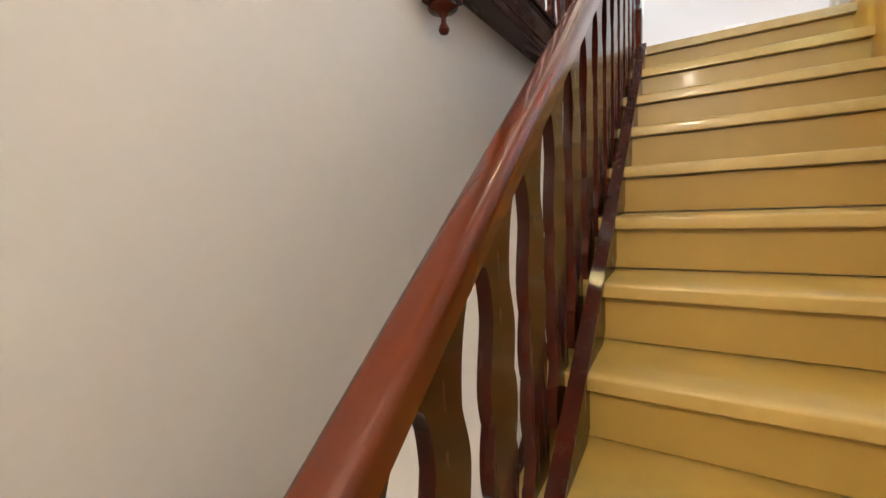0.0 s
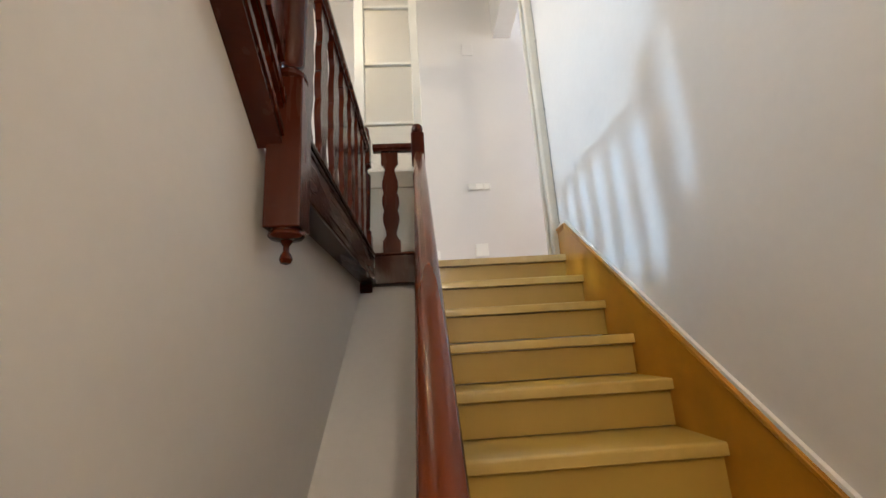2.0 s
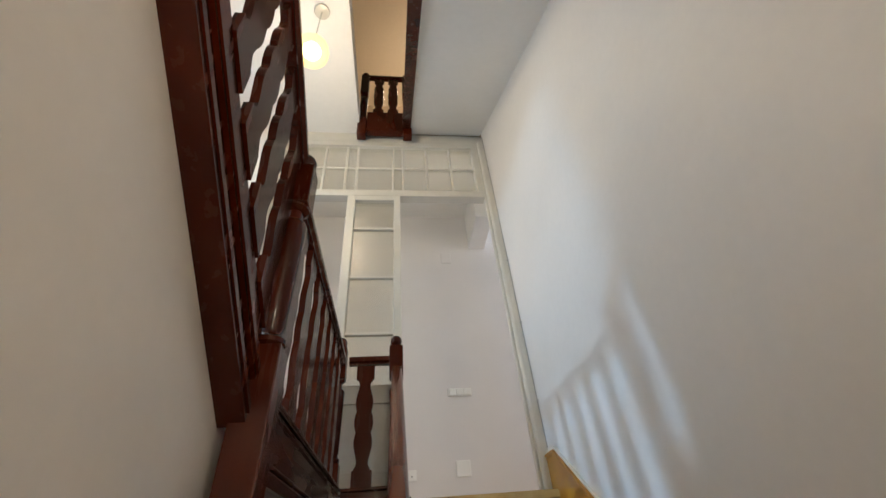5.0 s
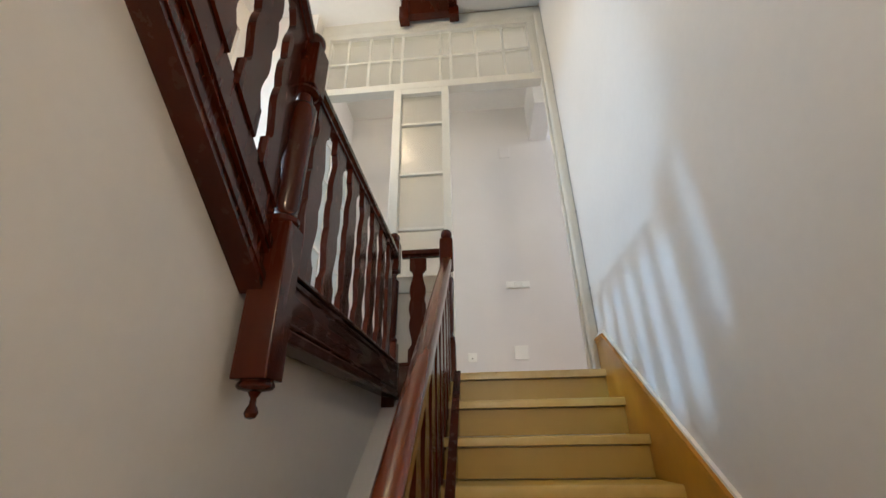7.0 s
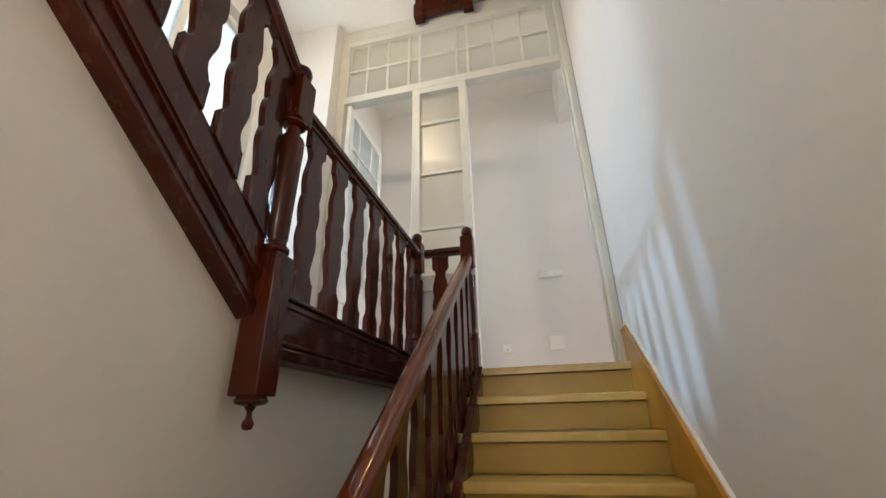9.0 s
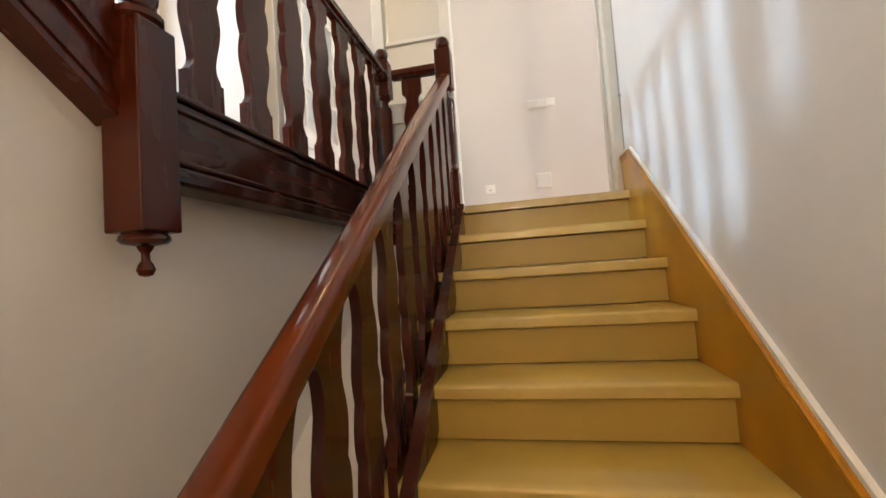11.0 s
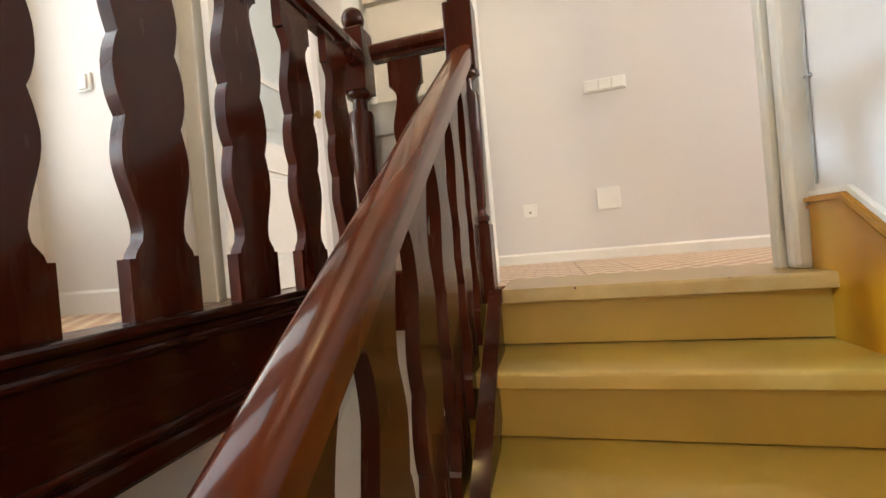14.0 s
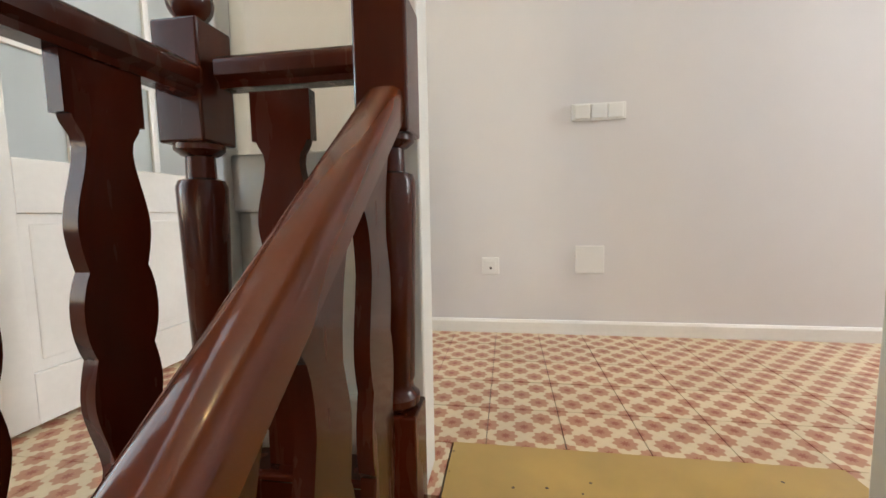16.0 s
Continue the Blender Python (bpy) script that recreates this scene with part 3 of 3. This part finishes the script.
# ---- tiled floor ----
def tile_material():
    m = bpy.data.materials.new("patterned_cement_tile")
    m.use_nodes = True
    n, l = m.node_tree.nodes, m.node_tree.links
    b = n["Principled BSDF"]
    co = n.new("ShaderNodeTexCoord")
    sep = n.new("ShaderNodeSeparateXYZ")
    l.new(co.outputs["Object"], sep.inputs[0])

    def calc(op, a, c=None, third=None):
        k = n.new("ShaderNodeMath")
        k.operation = op
        for i, v in enumerate((a, c, third)):
            if v is None:
                continue
            if isinstance(v, (int, float)):
                k.inputs[i].default_value = v
            else:
                l.new(v, k.inputs[i])
        return k.outputs[0]
    u = calc("MULTIPLY", sep.outputs["X"], 10)
    v = calc("MULTIPLY", sep.outputs["Y"], 10)
    p = calc("SUBTRACT", calc("FRACT", calc("ADD", calc("ADD", u, v), 20.5)), 0.5)
    q = calc("SUBTRACT", calc("FRACT", calc("ADD", calc("SUBTRACT", u, v), 20.5)), 0.5)
    r = calc("SQRT", calc("ADD", calc("MULTIPLY", p, p), calc("MULTIPLY", q, q)))
    ang = calc("ARCTAN2", q, p)
    grain = n.new("ShaderNodeTexNoise")
    grain.inputs["Scale"].default_value, grain.inputs["Detail"].default_value = 70, 4
    l.new(co.outputs["Object"], grain.inputs["Vector"])
    shape = calc("ADD", calc("MULTIPLY_ADD", calc("COSINE", calc("MULTIPLY", ang, 8)), -0.045, r), calc("MULTIPLY_ADD", grain.outputs["Fac"], 0.08, -0.04))
    ramp = n.new("ShaderNodeValToRGB")
    cr = ramp.color_ramp
    cr.elements[0].position, cr.elements[0].color = 0.11, (0.33, 0.08, 0.045, 1)
    cr.elements[1].position, cr.elements[1].color = 0.15, (0.46, 0.215, 0.125, 1)
    for pos, c in ((0.385, (0.48, 0.24, 0.14, 1)), (0.425, (0.68, 0.56, 0.37, 1)), (0.62, (0.71, 0.60, 0.41, 1))):
        e = cr.elements.new(pos)
        e.color = c
    l.new(shape, ramp.inputs["Fac"])
    info = n.new("ShaderNodeObjectInfo")
    hsv = n.new("ShaderNodeHueSaturation")
    l.new(ramp.outputs["Color"], hsv.inputs["Color"])
    l.new(calc("MULTIPLY_ADD", info.outputs["Random"], 0.08, 0.87), hsv.inputs["Value"])
    l.new(hsv.outputs["Color"], b.inputs["Base Color"])
    b.inputs["Roughness"].default_value = 0.38
    bp = n.new("ShaderNodeBump")
    bp.inputs["Strength"].default_value, bp.inputs["Distance"].default_value = 0.1, 0.002
    l.new(grain.outputs["Fac"], bp.inputs["Height"])
    l.new(bp.outputs["Normal"], b.inputs["Normal"])
    return m


TILE = tile_material()


def white_plate(name, x, z, w, h, label, category, y=YB, keys=0, hole=False, m=None):
    """A flat white electrical plate on a wall that faces -y."""
    root = thing(name, (x, y, z), label, category)
    bm = bmesh.new()
    box(bm, -w / 2, w / 2, -0.011, 0.0, -h / 2, h / 2, 0.004)
    part("cover_plate", bm, m or PLASTIC, root)
    for k in range(keys):
        kw = (w - 0.02) / keys
        bm = bmesh.new()
        c = -w / 2 + 0.01 + kw * (k + 0.5)
        box(bm, c - kw / 2 + 0.004, c + kw / 2 - 0.004, -0.0195, -0.009, -h / 2 + 0.007, h / 2 - 0.007, 0.003)
        ob = part("rocker", bm, PLASTIC, root)
    if hole:
        bm = bmesh.new()
        box(bm, -0.026, 0.026, -0.014, -0.010, -0.026, 0.026, 0.003)
        part("insert", bm, PLASTIC, root)
        bm = bmesh.new()
        box(bm, -0.004, 0.006, -0.0155, -0.013, -0.014, -0.004)
        part("socket_hole", bm, DARK, root)
    return root


white_plate("switch_panel", 0.66, 1.034, 0.236, 0.076, "white triple light switch on the hall wall", "switch", keys=3)
white_plate("wall_socket", 0.170, 0.328, 0.084, 0.084, "white square telephone socket near the hall floor", "socket", hole=True)
white_plate("cover_plate_box", 0.631, 0.36, 0.13, 0.13, "white blank junction cover on the hall wall", "cover plate")
white_plate("cover_plate_box", 0.65, 2.69, 0.12, 0.15, "blank junction cover painted over high on the hall wall", "cover plate", m=HALLWALL)
white_plate("switch_panel", -1.56, 0.975, 0.075, 0.075, "white light switch on the gallery wall", "switch", y=0.02, keys=1)


def skirting(name, x0, x1, y, h, label):
    bm = bmesh.new()
    prism(bm, [(y, 0.0), (y - 0.014, 0.0), (y - 0.014, h - 0.012), (y - 0.008, h), (y, h)], "x", x0, x1)
    return tagged(part(name, bm, WHITE), label, "skirting board", kind="structure")


skirting("baseboard", -1.22, 5.2, YB - 0.0005, 0.066, "cream white skirting board along the hall wall")
skirting("baseboard", XR, -1.21, 0.0195, 0.10, "cream white skirting board along the gallery wall")
block("beam_hall", 0.955, 1.16, 0.72, YB - 0.002, 2.84, HALL - 0.001, CEIL, "white boxed beam below the hall ceiling", "beam", 0.006)
bm = bmesh.new()
prism(bm, [(0.175, HALL), (0.27, HALL), (0.27, CEILING + 0.005), (0.175, CEILING + 0.005)], "x", -1.21, XW)
tagged(part("wall_above_screen", bm, CEIL), "white strip of wall above the glazed screen", "wall", kind="structure")


def jamb_gap_line():
    """A thin grey strand with clips, added for the dark gap line beside the door jamb."""
    root = thing("jamb_gap_line", (XW - 0.006, 0.088, 0.24), "thin grey strand standing in for the dark gap line beside the door jamb", "cable")
    bm = bmesh.new()
    n, up = 40, 3.2
    rings = []
    for i in range(n + 1):
        z = up * i / n
        dy = 0.004 * math.sin(z * 2.1) + 0.002 * math.sin(z * 7.3)
        rings.append([bm.verts.new((0.0035 * math.cos(a), dy + 0.0035 * math.sin(a), z)) for a in [radians(60 * q) for q in range(6)]])
    for a, b in zip(rings, rings[1:]):
        for q in range(6):
            bm.faces.new((a[q], a[(q + 1) % 6], b[(q + 1) % 6], b[q]))
    part("gap_strand", bm, GAP_GREY, root, smooth=60)
    for z in (0.3, 0.9, 1.5, 2.1, 2.7):
        bm = bmesh.new()
        box(bm, -0.007, 0.006, -0.009, 0.009, z - 0.004, z + 0.004, 0.001)
        part("clip", bm, GAP_GREY, root)
    return root


jamb_gap_line()


def hall_door():
    root = thing("door_1", (-1.075, 0.0, 0.0), "white glazed door standing open against the hall wall", "door")
    y0, y1, top = 0.18, 0.98, 2.57
    def piece(name, a, b, z0, z1, t=0.02, m=WHITE, bev=0.003, label=""):
        bm = bmesh.new()
        box(bm, -t, t, a, b, z0, z1, bev)
        return part(name, bm, m, root, label)
    cols = [(y0 + 0.08, 0.42), (0.445, 0.72), (0.745, y1 - 0.07)]
    piece("stile", y0, y0 + 0.08, 0.012, top)
    piece("stile", y1 - 0.07, y1, 0.012, top)
    rows = [(0.76, 1.06), (1.09, 1.75), (1.78, 2.13), (2.16, 2.49)]
    piece("lock_rail", y0 + 0.08, y1 - 0.07, 0.61, 0.76)
    piece("bottom_rail", y0 + 0.08, y1 - 0.07, 0.012, 0.16)
    piece("top_rail", y0 + 0.08, y1 - 0.07, 2.49, top)
    piece("panel", y0 + 0.08, y1 - 0.07, 0.16, 0.61, 0.009)
    piece("panel_moulding", y0 + 0.11, y1 - 0.10, 0.19, 0.58, 0.014, bev=0.006)
    for a, b in zip(rows, rows[1:]):
        piece("muntin", y0 + 0.08, y1 - 0.07, a[1], b[0], 0.014)
    for a, b in zip(cols, cols[1:]):
        piece("muntin", a[1], b[0], 0.76, 2.49, 0.0135)
    for r in rows:
        for c in cols:
            ob = piece("pane", c[0], c[1], r[0], r[1], 0.002, DOORGLASS, 0)
            ob.visible_shadow = False
    bm = bmesh.new()
    lathe(bm, [(0.02, 0.02), (0.02, 0.024), (0.008, 0.026), (0.008, 0.045), (0.02, 0.05), (0.025, 0.06), (0.02, 0.07), (0.004, 0.073)], 16)
    k = part("door_knob", bm, BRASS, root, "dull brass knob", smooth=40)
    k.matrix_local = pose(0, 0.935, 1.02, 0, 90, 0)
    return root


hall_door()


def emitter(name, colour, strength):
    m = bpy.data.materials.new(name)
    m.use_nodes = True
    b = m.node_tree.nodes["Principled BSDF"]
    b.inputs["Base Color"].default_value = (*colour, 1)
    b.inputs["Emission Color"].default_value = (*colour, 1)
    b.inputs["Emission Strength"].default_value = strength
    return m


def pendant_lamp(place, ceiling):
    x, y, z = place
    root = thing("pendant_lamp", (x, y, z), "lit amber glass globe hanging from a chrome ceiling rose", "lamp")
    up = ceiling - z
    bm = bmesh.new()
    lathe(bm, [(0.062, up - 0.028), (0.066, up - 0.02), (0.066, up - 0.001), (0.05, up)], 28)
    part("ceiling_rose", bm, METAL, root, "brushed chrome ceiling rose", smooth=40)
    bm = bmesh.new()
    lathe(bm, [(0.004, 0.13), (0.004, up - 0.027)], 8)
    part("cord", bm, METAL, root, smooth=60)
    bm = bmesh.new()
    lathe(bm, [(0.024, 0.075), (0.03, 0.08), (0.03, 0.125), (0.012, 0.14)], 18)
    part("lamp_holder", bm, METAL, root, smooth=40)
    bm = bmesh.new()
    r = 0.128
    lathe(bm, [(0.004, -r * 0.999)] + [(r * math.cos(radians(a)), r * math.sin(radians(a))) for a in range(-84, 72, 8)] + [(0.035, r * 0.97)], 32)
    g = part("globe", bm, glass_mat("amber_globe_glass", 0.12, (1.0, 0.86, 0.52)), root, "amber tinted glass globe", smooth=60)
    gb = g.data.materials[0].node_tree.nodes["Principled BSDF"]
    gb.inputs["Emission Color"].default_value = (1.0, 0.80, 0.42, 1)
    gb.inputs["Emission Strength"].default_value = 0.45
    g.modifiers.new("thickness", "SOLIDIFY").thickness = 0.003
    g.visible_shadow = False
    bm = bmesh.new()
    lathe(bm, [(0.004, -0.05), (0.022, -0.045), (0.034, -0.025), (0.036, 0.0), (0.028, 0.03), (0.016, 0.055), (0.014, 0.075)], 18)
    e = part("bulb", bm, emitter("glowing_bulb", (1.0, 0.83, 0.5), 30), root, "glowing warm bulb", smooth=60)
    e.visible_shadow = False
    return root


pendant_lamp(LAMP, CEILING)
pendant_lamp(LOW_LAMP, 1.6)


def gallery_window():
    root = thing("window_1", (XR - 0.12, 0, 0), "white framed tall window bringing daylight to the gallery", "window")
    root["kind"] = "structure"
    def piece(name, a, b, z0, z1, t, m=WHITE):
        bm = bmesh.new()
        box(bm, -t, t, a, b, z0, z1, 0.004 if m is WHITE else 0)
        return part(name, bm, m, root)
    f = 0.05
    piece("window_frame", WY0, WY0 + f, WZ0, WZ1, 0.03)
    piece("window_frame", WY1 - f, WY1, WZ0, WZ1, 0.03)
    piece("window_frame", WY0 + f, WY1 - f, WZ0, WZ0 + f, 0.03)
    piece("window_frame", WY0 + f, WY1 - f, WZ1 - f, WZ1, 0.03)
    # Unseen mullion and frosted pane, added to bound the sun patch.
    piece("mullion", -0.97, -0.90, WZ0 + f, WZ1 - f, 0.03)
    p = piece("pane", WY0 + f, -0.97, WZ0 + f, 1.398, 0.002, glass_mat("window_glass", 0.0, (0.97, 0.99, 1.0)))
    p.visible_shadow = False
    # Unseen bar and veil pane, added to weaken the sun higher up.
    piece("glazing_bar", WY0 + f, -0.97, 1.40, 1.425, 0.015)
    piece("pane", WY0 + f, -0.97, 1.427, WZ1 - f, 0.002, SUN_VEIL)
    piece("pane", -0.90, WY1 - f, WZ0 + f, WZ1 - f, 0.002, FROST)
    return root


gallery_window()


bm = bmesh.new()
box(bm, -9.1, -9.0, -1.0, 16, -2, 16)
tagged(part("backdrop", bm, emitter("bright_overcast_sky", (0.84, 0.93, 1.0), 1.7)), "bright pale sky outside the gallery window", "sky", kind="structure")


# ---- floor tiles, one by one ----
def tiles():
    floors = {o.name: o for o in bpy.data.objects if o.name in ("floor_hall_slab", "floor_gallery_slab")}
    bm = bmesh.new()
    box(bm, -0.0992, 0.0992, -0.0992, 0.0992, -0.0135, 0.0, 0.0012)
    me = bpy.data.meshes.new("tile")
    bm.to_mesh(me)
    bm.free()
    me.materials.append(TILE)
    def lay(x, y, parent, sx=1.0, sy=1.0):
        ob = new("tile", me)
        ob.parent = floors[parent]
        ob.location = (x, y, -0.0005 * random.random())
        ob.scale = (sx, sy, 1)
    for i in range(-6, 25):
        for j in range(0, 6):
            x, y = 0.096 + 0.2 * i, 0.243 + 0.2 * j
            if j == 0 and XL - 0.1 < x < XW:
                continue
            lay(x, y, "floor_hall_slab")
    lay(0.053, 0.243, "floor_hall_slab", 0.57)
    for i in range(-10, -1):
        for j in range(-9, 0):
            x, y = 0.096 + 0.2 * i, 0.243 + 0.2 * j
            if x < XF - 0.1:
                lay(x, y, "floor_gallery_slab")


tiles()
